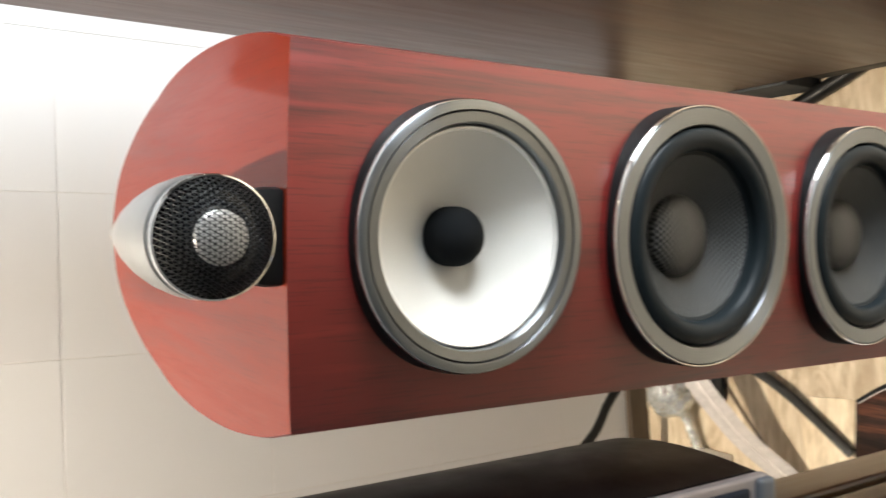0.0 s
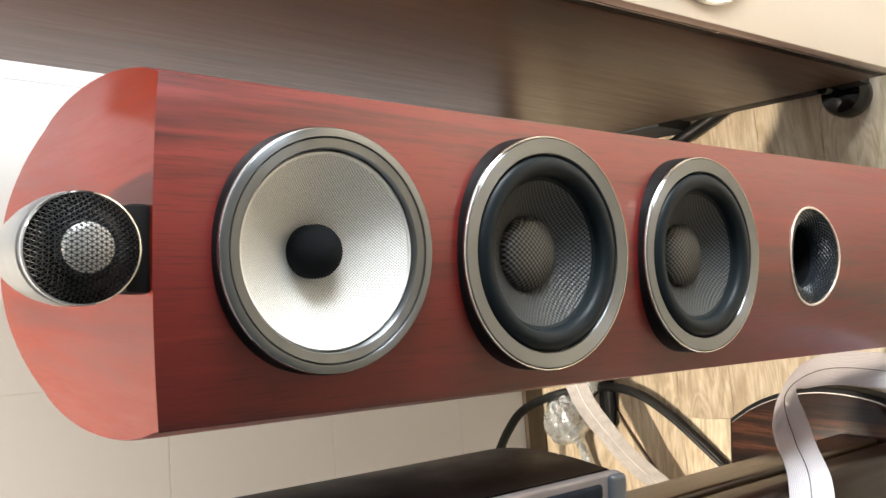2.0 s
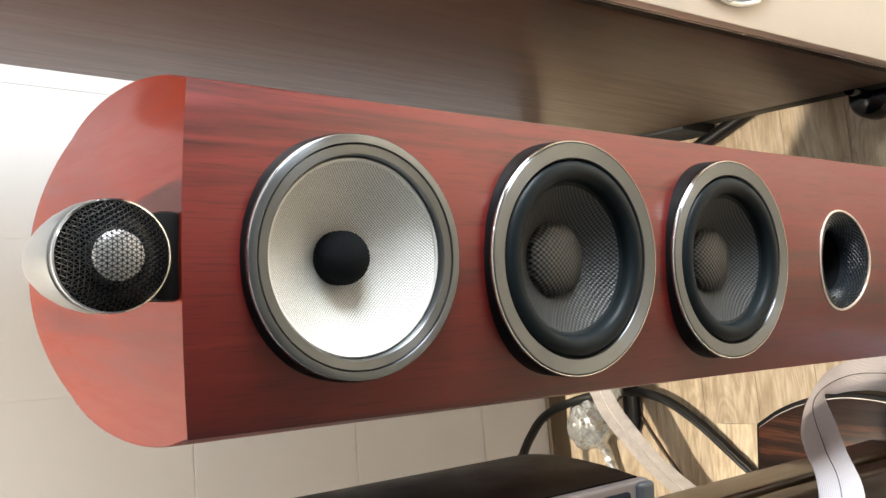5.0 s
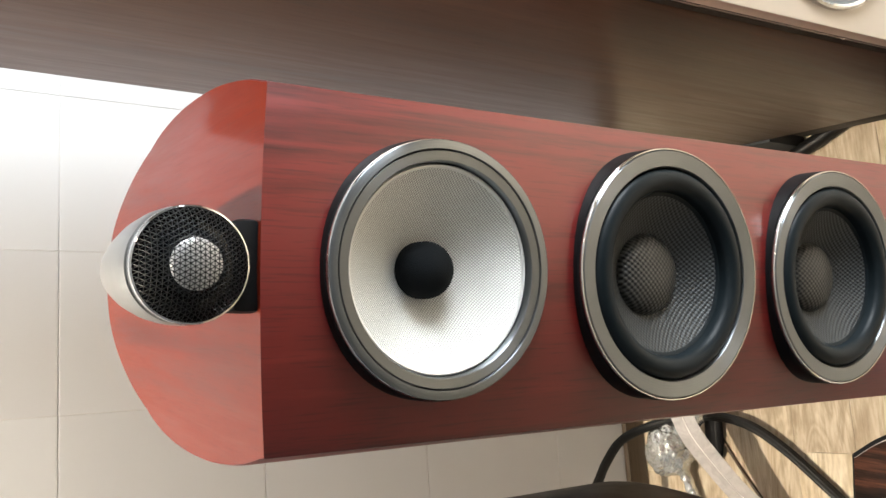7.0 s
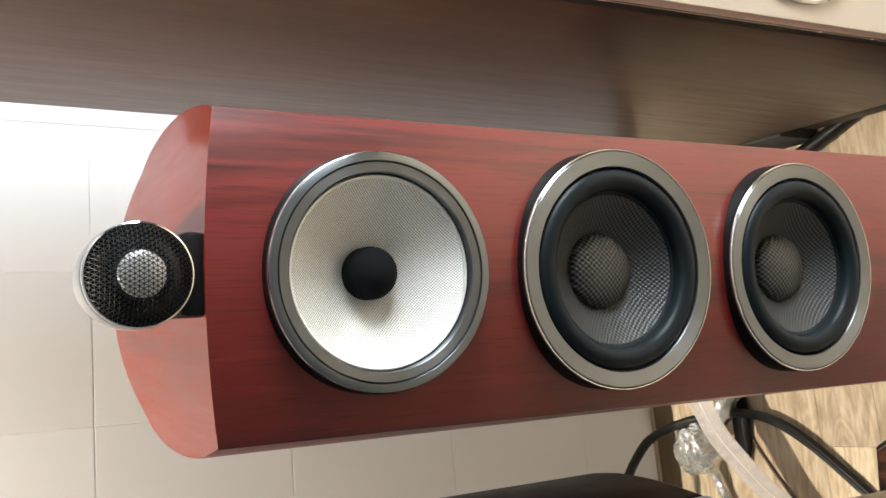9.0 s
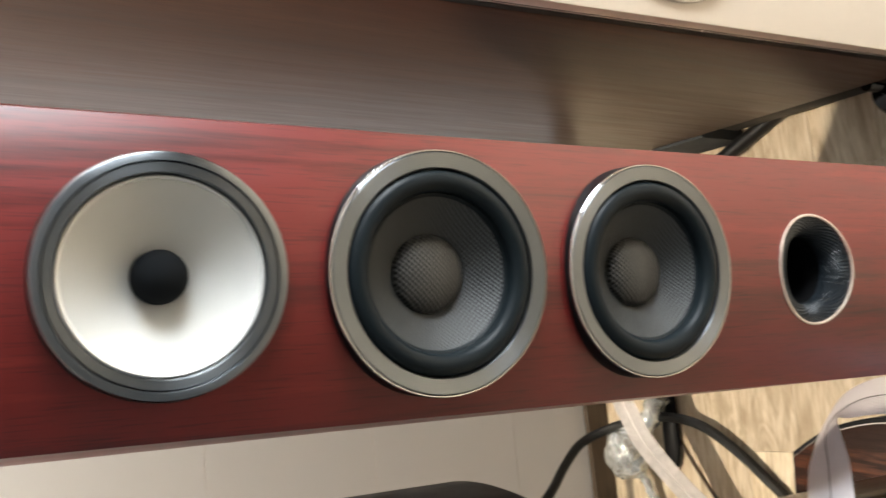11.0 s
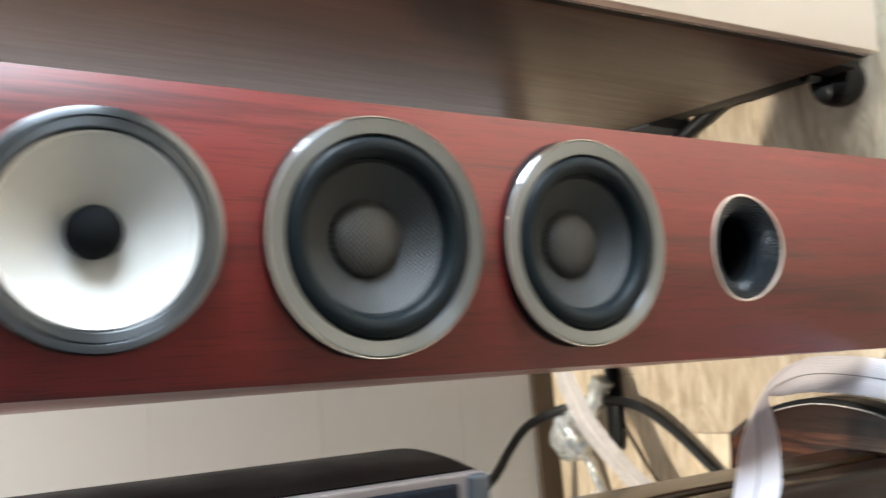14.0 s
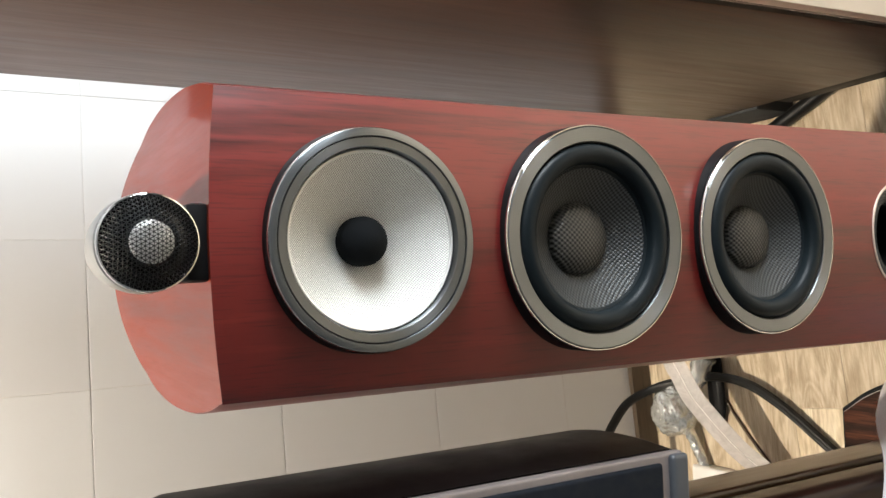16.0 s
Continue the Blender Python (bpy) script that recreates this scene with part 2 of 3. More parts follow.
M_SATINDARK = plain("satin_black_brown", (0.0034, 0.0026, 0.0026), 0.40, vary=0.08, bump=0.02, spec=0.045)
M_FRAMEGREY = plain("grey_trim", (0.19, 0.165, 0.16), 0.42, 0.3)
M_CLOTH = plain("dark_grille_cloth", (0.005, 0.007, 0.011), 0.85, vary=0.25, scale=90, bump=0.5, spec=0.2)
M_BEVEL = plain("dark_grey_bevel", (0.05, 0.055, 0.063), 0.3, vary=0.08)
M_FOIL = plastic_film("crumpled_film", (0.84, 0.86, 0.84), 0.12, 0.75, 34.0, 0.55)
M_STRAP = strap_material()
M_FILMSTRAP = plastic_film("translucent_strap", (0.84, 0.80, 0.78), 0.20, 0.0, 40.0, 0.4, 0.4)
M_WHITEBOX = plain("white_plastic", (0.78, 0.77, 0.74), 0.35, vary=0.05)
M_GREYPAD = plain("grey_pad", (0.030, 0.034, 0.035), 0.8, bump=0.3)
M_BADGE = plain("badge_silver", (0.34, 0.22, 0.18), 0.45, 0.4)
M_LAMP = Nodes("lamp_glow").set(Base_Color=(1, 0.95, 0.85), Emission_Color=(1.0, 0.86, 0.66), Emission_Strength=12.0).mat

# ---- building helpers ----


def part(name, bm, material, parent=None, label="", smooth=True, loc=(0, 0, 0)):
    """Links a bmesh as one mesh object under a thing or under a part."""
    me = bpy.data.meshes.new(name)
    bmesh.ops.recalc_face_normals(bm, faces=bm.faces)
    bm.to_mesh(me)
    bm.free()
    me.materials.append(material)
    for p in me.polygons:
        p.use_smooth = smooth
    if smooth:
        me.set_sharp_from_angle(angle=radians(38))
    return place(name, me, parent, label, loc)


def place(name, me, parent=None, label="", loc=(0, 0, 0)):
    ob = new(name, me)
    ob.parent = parent
    ob.location = loc
    if label:
        ob["label"] = label
    return ob


def thing(name, loc, label, category, group="", kind=""):
    return tagged(place(name, None, None, "", loc), label, category, group, kind)


def box(x0, x1, y0, y1, z0, z1, bevel=0.0, segs=2):
    bm = bmesh.new()
    bmesh.ops.create_cube(bm, size=1)
    for v in bm.verts:
        v.co = Vector(((x0 + x1) / 2 + v.co.x * (x1 - x0), (y0 + y1) / 2 + v.co.y * (y1 - y0), (z0 + z1) / 2 + v.co.z * (z1 - z0)))
    if bevel:
        bmesh.ops.bevel(bm, geom=bm.edges[:], offset=bevel, segments=segs, affect="EDGES", profile=0.6)
    return bm


def lathe(profile, n=96, axis="Y", wobble=None):
    """Turns (radius, depth) pairs round an axis through the origin."""
    bm = bmesh.new()
    rings = []
    for k, (r, d) in enumerate(profile):
        if r < 1e-6:
            rings.append([bm.verts.new((0, d, 0) if axis == "Y" else (0, 0, d))])
            continue
        ring = []
        for i in range(n):
            a = 2 * math.pi * i / n
            rr, dd = (r, d) if wobble is None else wobble(r, d, a, k)
            x, y = rr * math.cos(a), rr * math.sin(a)
            ring.append(bm.verts.new((x, dd, y) if axis == "Y" else (x, y, dd)))
        rings.append(ring)
    for p, q in zip(rings, rings[1:]):
        for i in range(n):
            j = (i + 1) % n
            if len(p) == 1 and len(q) > 1:
                bm.faces.new((p[0], q[i], q[j]))
            elif len(q) == 1 and len(p) > 1:
                bm.faces.new((p[i], q[0], p[j]))
            elif len(p) > 1:
                bm.faces.new((p[i], q[i], q[j], p[j]))
    return bm


def spline(points, steps=10):
    """Catmull-Rom curve through the points."""
    pts = [Vector(p) for p in points]
    pts = [pts[0] * 2 - pts[1], *pts, pts[-1] * 2 - pts[-2]]
    out = []
    for i in range(1, len(pts) - 2):
        a, b, c, d = pts[i - 1:i + 3]
        for s in range(steps):
            t = s / steps
            out.append(0.5 * (2 * b + (c - a) * t + (2 * a - 5 * b + 4 * c - d) * t * t + (3 * b - a - 3 * c + d) * t ** 3))
    return out + [pts[-2]]


def tube(points, radius, n=12, steps=10, ridge=0.0, flute=0.0):
    line = spline(points, steps)
    bm = bmesh.new()
    rings = []
    for i, p in enumerate(line):
        t = (line[min(i + 1, len(line) - 1)] - line[max(i - 1, 0)]).normalized()
        side = t.cross(Vector((0, 0, 1)))
        side = side.normalized() if side.length > 1e-4 else Vector((1, 0, 0))
        up = side.cross(t)
        rr = radius * (1 + (ridge if i % 2 else -ridge))
        rings.append([bm.verts.new(p + (side * math.cos(a) + up * math.sin(a)) * rr * (1 - flute * (k % 2))) for k, a in ((k, 2 * math.pi * k / n) for k in range(n))])
    for p, q in zip(rings, rings[1:]):
        for i in range(n):
            bm.faces.new((p[i], p[(i + 1) % n], q[(i + 1) % n], q[i]))
    bm.faces.new(rings[0]), bm.faces.new(rings[-1])
    return bm


def ribbon(points, widths, width, thick, steps=14, groove=0.0):
    """A strap along points; widths gives the direction of its breadth at each point."""
    line, dirs = spline(points, steps), spline(widths, steps)
    across = [-0.5, -0.46, -0.06, -0.03, 0.0, 0.03, 0.06, 0.46, 0.5]
    height = [-0.3, 0.5, 0.5, 0.35, 0.5 - groove, 0.35, 0.5, 0.5, -0.3]
    bm = bmesh.new()
    uv = bm.loops.layers.uv.new("uv")
    top, low, run, length = [], [], [], 0.0
    for i, p in enumerate(line):
        t = (line[min(i + 1, len(line) - 1)] - line[max(i - 1, 0)]).normalized()
        w = dirs[i] - t * dirs[i].dot(t)
        w.normalize()
        nrm = w.cross(t)
        nrm = nrm if nrm.z >= 0 else -nrm
        top.append([bm.verts.new(p + w * (a * width) + nrm * (h * thick)) for a, h in zip(across, height)])
        low.append([bm.verts.new(p + w * (a * width) - nrm * thick * 0.5) for a in across])
        length += (p - line[i - 1]).length if i else 0
        run.append(length)
    m = len(across)
    for i in range(len(line) - 1):
        for k in range(m - 1):
            for rows in (top, low):
                f = bm.faces.new((rows[i][k], rows[i][k + 1], rows[i + 1][k + 1], rows[i + 1][k]))
                for lp, (u, s) in zip(f.loops, ((k, i), (k + 1, i), (k + 1, i + 1), (k, i + 1))):
                    lp[uv].uv = (across[u] + 0.5, run[s])
        for k in (0, m - 1):
            bm.faces.new((top[i][k], top[i + 1][k], low[i + 1][k], low[i][k]))
    return bm


def prism(outline, z0, z1, bevel=0.0):
    """An upright solid over a plan outline."""
    bm = bmesh.new()
    f = bm.faces.new([bm.verts.new((x, y, z0)) for x, y in outline])
    up = bmesh.ops.extrude_face_region(bm, geom=[f])["geom"]
    bmesh.ops.translate(bm, verts=[g for g in up if isinstance(g, bmesh.types.BMVert)], vec=(0, 0, z1 - z0))
    if bevel:
        es = [e for e in bm.edges if abs(e.verts[0].co.z - e.verts[1].co.z) < 1e-6]
        bmesh.ops.bevel(bm, geom=es, offset=bevel, segments=3, affect="EDGES", profile=0.5)
    return bm


# ---- the room ----
X0, X1, Y0, Y1, ZC = -2.2, 2.6, -3.0, 1.25, 2.65
YW, TURN = 0.931, radians(6.5)  # the tiled wall and the planks stand at this turn to the loudspeaker


def turned(ob):
    """Sets a piece built in the wall's own axes into the room."""
    ob.matrix_basis = Matrix.Translation((0, YW, 0)) @ Matrix.Rotation(TURN, 4, "Z") @ ob.matrix_basis
    return ob



part("floor", box(X0 - 0.1, X1 + 0.1, Y0 - 0.1, Y1 + 0.1, -0.12, -0.010), M_SKIRT, None)
floor = bpy.data.objects["floor"]
tagged(floor, "light oak laminate floor with planks laid crosswise", "floor", kind="structure")
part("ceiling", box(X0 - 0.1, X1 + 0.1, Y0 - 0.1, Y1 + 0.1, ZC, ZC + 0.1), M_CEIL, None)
tagged(bpy.data.objects["ceiling"], "unseen ceiling, mid grey to cut the fill light from above", "ceiling", kind="structure")
wall_back = tagged(turned(part("wall_north", box(-2.35, 2.75, 0, 0.12, 0, ZC), M_GROUT, None)), "wall of large off-white tiles behind the loudspeakers", "wall", kind="structure")
tagged(part("wall_west", box(X0 - 0.1, X0, Y0, Y1, 0, ZC), M_DIMWALL, None), "unseen room wall, dark grey to hold down bounced light", "wall", kind="structure")
tagged(part("wall_south", box(X0 - 0.1, X1 + 0.1, Y0 - 0.1, Y0, 0, ZC), M_DIMWALL, None), "unseen room wall, dark grey to hold down bounced light", "wall", kind="structure")


def window_wall():
    wy0, wy1, wz0, wz1, wx = WINDOW
    w = thing("wall_east", (0, 0, 0), "unseen room wall with one window, dark grey to hold down bounced light", "wall", kind="structure")
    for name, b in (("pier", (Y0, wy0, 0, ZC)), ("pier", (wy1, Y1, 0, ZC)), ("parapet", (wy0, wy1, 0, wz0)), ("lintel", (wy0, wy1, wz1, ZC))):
        part(name, box(wx, wx + 0.1, b[0], b[1], b[2], b[3]), M_DIMWALL, w)
    win = thing("window_1", (0, 0, 0), "white framed daylight window", "window", kind="structure")
    for b in ((wy0, wy1, wz0, wz0 + 0.05), (wy0, wy1, wz1 - 0.05, wz1), (wy0, wy0 + 0.05, wz0, wz1), (wy1 - 0.05, wy1, wz0, wz1)):
        part("window_frame", box(wx + 0.03, wx + 0.07, b[0], b[1], b[2], b[3], 0.004), M_FRAME, win)
    part("window_sill", box(wx - 0.14, wx + 0.03, wy0 - 0.04, wy1 + 0.04, wz0 - 0.03, wz0 - 0.001, 0.006), M_FRAME, win)


window_wall()
tagged(turned(part("baseboard", box(-2.3, 2.7, -0.016, -0.0012, 0.001, 0.058, 0.005), M_SKIRT, None)), "low wood-look skirting board along the tiled wall", "skirting", kind="structure")

for sx, sy in [*SPOTS, WARM]:
    dl = thing("downlight", (sx, sy, ZC), "small round recessed ceiling downlight, switched on", "ceiling light", "ceiling downlights")
    part("rim", lathe([(0.078, 0.0), (0.080, -0.010), (0.068, -0.014), (0.066, -0.004)], 40, "Z"), M_FRAME, dl)
    part("lens", lathe([(0.0, -0.004), (0.066, -0.004)], 40, "Z"), M_LAMP, dl)

# ---- the red tower loudspeaker ----
HALF, BULGE, CROWN, ZB, ZT = 0.1125, 0.023, 0.012, 0.145, 1.24
SIDE = spline([(0.1125, 0, 0), (0.1238, 0.045, 0), (0.1312, 0.11, 0), (0.1298, 0.19, 0), (0.117, 0.265, 0), (0.0895, 0.33, 0), (0.049, 0.376, 0), (0.0, 0.393, 0)], 6)


def flare(z):
    """How much the front widens on each side towards the floor."""
    return 0.0115 * max(0.0, (1.24 - z) / 1.09) ** 1.2


def side_x(x, z):
    """The flared place of a point of the cabinet's side."""
    f = flare(z)
    wide = abs(x)
    if wide > HALF:
        wide = HALF + f + (wide - HALF) * (1 - 0.6 * f / 0.0115)
    else:
        wide *= 1 + f / HALF
    return math.copysign(wide, x)


def front_y(x):
    return -BULGE * max(0.0, 1 - (x / HALF) ** 2)


def top_z(x, w=HALF):
    return ZT + CROWN * max(0.0, 1 - (x / HALF) ** 2)


tower = thing("tower_loudspeaker", (0, 0, 0), "slim floor-standing loudspeaker in satin red rosenut veneer", "loudspeaker")


def tower_cabinet():
    # wrap-round side and back
    bm = bmesh.new()
    outline = [Vector((p.x, p.y, 0)) for p in SIDE] + [Vector((-p.x, p.y, 0)) for p in reversed(SIDE[:-1])]
    cols = []
    for p in outline:
        zt = top_z(p.x)
        cols.append([bm.verts.new((side_x(p.x, z), p.y, z)) for z in (ZB, ZB + 0.01, 0.4, 0.65, 0.9, 1.1, zt - 0.0025)] + [bm.verts.new((p.x * 0.993, p.y * 0.993 + 0.0006, zt))])
    for a, b in zip(cols, cols[1:]):
        for k in range(7):
            bm.faces.new((a[k], b[k], b[k + 1], a[k + 1]))
    n = len(cols)
    for i in range(n // 2):
        j = n - 1 - i
        if i + 1 < j - 1:
            bm.faces.new((cols[i][0], cols[i + 1][0], cols[j - 1][0], cols[j][0]))
        elif j - i == 2:
            bm.faces.new((cols[i][0], cols[i + 1][0], cols[j][0]))
    part("cabinet", bm, M_RED, tower)
    # top board, gently crowned
    bm = bmesh.new()
    rows = []
    for i, p in enumerate(SIDE[:-1]):
        w, row = p.x * 0.993, []
        for k in range(25):
            x = -w + 2 * w * k / 24
            y = p.y * 0.993 + 0.0006 if i else front_y(x)
            row.append(bm.verts.new((x, y, top_z(x))))
        rows.append(row)
    tip = bm.verts.new((0, SIDE[-1].y * 0.993, top_z(0)))
    for a, b in zip(rows, rows[1:]):
        for k in range(24):
            bm.faces.new((a[k], a[k + 1], b[k + 1], b[k]))
    for k in range(24):
        bm.faces.new((rows[-1][k], rows[-1][k + 1], tip))
    part("top_panel", bm, M_RED_TOP, tower, "polished red veneer top")


def tower_baffle(holes, bounds):
    """The bowed front: one patch round each round opening, and a plain one below."""
    bm = bmesh.new()

    def vert(x, z):
        if z > ZT - 1e-5:
            z = top_z(x)
        return bm.verts.new((x * (1 + flare(z) / HALF * (x / HALF) ** 2), front_y(x), z))

    across = [-HALF + 2 * HALF * k / 32 for k in range(33)]
    for (zc, r), (z1, z0) in zip(holes, zip(bounds, bounds[1:])):
        up = [z0 + (z1 - z0) * k / 24 for k in range(25)]
        rim = [(x, z0) for x in across] + [(HALF, z) for z in up[1:]] + [(x, z1) for x in reversed(across[:-1])] + [(-HALF, z) for z in reversed(up[1:-1])]
        rings = []
        for s in (0.0, 0.25, 0.5, 0.75, 1.0):
            ring = []
            for x, z in rim:
                d = Vector((x, z - zc))
                p = d.normalized() * r * (1 - s) + d * s
                ring.append(vert(p.x, z if s == 1 else zc + p.y))
            rings.append(ring)
        m = len(rim)
        for p, q in zip(rings, rings[1:]):
            for i in range(m):
                bm.faces.new((p[i], p[(i + 1) % m], q[(i + 1) % m], q[i]))
    z0 = bounds[-1]
    grid = [[vert(-HALF + 2 * HALF * k / 32, z0 + (ZB - z0) * i / 6) for k in range(33)] for i in range(7)]
    for a, b in zip(grid, grid[1:]):
        for k in range(32):
            bm.faces.new((a[k], a[k + 1], b[k + 1], b[k]))
    bmesh.ops.remove_doubles(bm, verts=bm.verts, dist=1e-5)
    part("front_baffle", bm, M_RED, tower, "bowed red veneer front panel")
    # bottom closure behind the bowed front
    bm = bmesh.new()
    row = [bm.verts.new((side_x(-HALF + 2 * HALF * k / 32, ZB), front_y(-HALF + 2 * HALF * k / 32), ZB + 0.0005)) for k in range(33)]
    bm.faces.new(row)
    part("underside", bm, M_BLACK, tower)


MID, BASS, PORT = (1.1315, 0.0830), ((0.9205, 0.0978), (0.7015, 0.0978)), (0.4655, 0.0585)
tower_cabinet()
tower_baffle([(MID[0], 0.074), (BASS[0][0], 0.088), (BASS[1][0], 0.088), (PORT[0], PORT[1] - 0.003)], [ZT, 1.026, 0.811, 0.590, 0.340])

RING_Y = -0.032


def midrange():
    loc = (0, RING_Y, MID[0])
    base = part("midrange_driver", lathe([(0.0850, 0.034), (0.0844, 0.010), (0.0833, 0.0050), (0.0795, 0.0030), (0.0765, 0.0035)]), M_BLACK, tower, "midrange driver with a silver woven cone", True, loc)
    part("outer_ring", lathe([(0.0812, 0.0045), (0.0828, 0.0035), (0.0830, 0.0022), (0.0824, 0.0004), (0.0818, 0.0), (0.0768, 0.0), (0.0765, 0.0005), (0.0765, 0.006)]), M_GUN, base, "bright-edged turned metal ring")
    part("ring_edge", lathe([(0.0829, 0.0030), (0.0833, 0.0021), (0.0831, 0.0011), (0.0825, 0.0003), (0.0822, 0.0008)]), M_CHROME, base, "polished chamfer")
    part("inner_ring", lathe([(0.0757, 0.006), (0.0757, 0.0010), (0.0753, 0.0005), (0.0694, 0.0009), (0.0687, 0.0018), (0.0685, 0.010)]), M_GUN2, base, "turned grey metal inner ring")
    part("gap", lathe([(0.0768, 0.005), (0.0750, 0.005)]), M_BLACK, base)
    part("cone_edge", lathe([(0.0684, 0.0095), (0.0678, 0.0066), (0.0668, 0.0056), (0.0655, 0.0062), (0.0648, 0.0078)]), M_SILVERROLL, base, "silver rolled cone edge")
    cone = [(0.0649 - 0.0479 * s, 0.0076 + 0.028 * (1.25 * s - 0.25 * s * s)) for s in (i / 20 for i in range(21))]
    part("cone", lathe(cone, 128), M_SILVERCONE, base, "silver woven cone")
    plug = [(0.0190 * math.cos(a), 0.0260 - 0.0165 * math.sin(a)) for a in (i * math.pi / 24 for i in range(13))]
    part("phase_plug", lathe([(0.0190, 0.040), *plug[:-1], (0.0, 0.0095)], 64), M_FOAM, base, "black foam plug")


def bass_driver(zc, meshes):
    loc = (0, RING_Y, zc)
    specs = [
        ("bass_driver", lambda: lathe([(0.0984, 0.034), (0.0978, 0.011), (0.0970, 0.0052), (0.0935, 0.0040)]), M_BLACK, "bass driver with a dark woven cone"),
        ("outer_ring", lambda: lathe([(0.0951, 0.0042), (0.0951, 0.0006), (0.0946, 0.0), (0.0832, 0.0014), (0.0822, 0.0030), (0.0820, 0.012)]), M_GUN, "turned gunmetal trim ring"),
        ("ring_edge", lambda: lathe([(0.0958, 0.0038), (0.0971, 0.0027), (0.0973, 0.0017), (0.0970, 0.0008), (0.0966, 0.0004), (0.0960, 0.0005), (0.0959, 0.0040)]), M_CHROME, "polished chamfer"),
        ("surround", lambda: lathe([(0.0822, 0.0080), (0.0820, 0.0066)] + [(0.0728 + 0.0088 * math.cos(a), 0.0066 - 0.0078 * math.sin(a)) for a in (i * math.pi / 16 for i in range(17))] + [(0.0638, 0.0108), (0.0618, 0.0120), (0.0604, 0.0134)]), M_RUBBER, "black rubber roll surround"),
        ("cone", lambda: lathe([(0.0612 - 0.0294 * s, 0.0126 + 0.0194 * (1.15 * s - 0.15 * s * s)) for s in (i / 16 for i in range(17))], 128), M_CARBON, "dark grey woven cone"),
        ("dust_cap", lambda: lathe([(0.0326, 0.0320), (0.0320, 0.0308)] + [(0.0318 * math.cos(a), 0.0312 - 0.0125 * math.sin(a)) for a in (i * math.pi / 28 for i in range(1, 14))] + [(0.0, 0.0187)], 96), M_CARBONCAP, "woven dust cap"),
    ]
    base = None
    for name, make, mat, label in specs:
        if name not in meshes:
            ob = part(name, make(), mat, base or tower, label, True, loc if base is None else (0, 0, 0))
            meshes[name] = ob.data
        else:
            ob = place(name, meshes[name], base or tower, label, loc if base is None else (0, 0, 0))
        base = base or ob


def port():
    zc, r = PORT
    loc = (0, 0, zc)

    def on_front(rr, d, a, k):
        return rr, d + front_y(rr * math.cos(a))

    base = part("port", lathe([(r + 0.0006, 0.002), (r + 0.0004, -0.0010), (r - 0.0006, -0.0014), (r - 0.0018, -0.0010), (r - 0.0022, 0.0008)], 96, "Y", on_front), M_PORTRING, tower, "bass port with a pale metal rim", True, loc)

    def dimples(rr, d, a, k):
        s = max(0.0, min(1.0, (d - 0.001) / 0.021))
        amp = 0.0012 * (1 if 1 < k < 46 else 0)
        row = k / 3.0
        bumpy = math.cos(40 * a + math.pi * (int(row) % 2)) * math.sin(math.pi * (row % 1.0))
        shift = front_y(r * math.cos(a)) * (1 - s) - 0.0195 * s
        return rr + amp * bumpy * 0.8, d + shift + amp * bumpy

    prof = []
    for k in range(52):
        s = k / 51
        ang = s * math.pi / 2
        prof.append((0.0365 + (r - 0.0022 - 0.0365) * (1 - math.sin(ang) ** 0.9), 0.001 + 0.021 * (1 - math.cos(ang)) ** 0.95))
    part("flare", lathe(prof, 204, "Y", dimples), M_DIMPLE, base, "dimpled black flare")
    part("tube", lathe([(0.0369, 0.0005), (0.0363, 0.022), (0.0363, 0.20), (0.0, 0.20)], 64), M_BLACK, base)


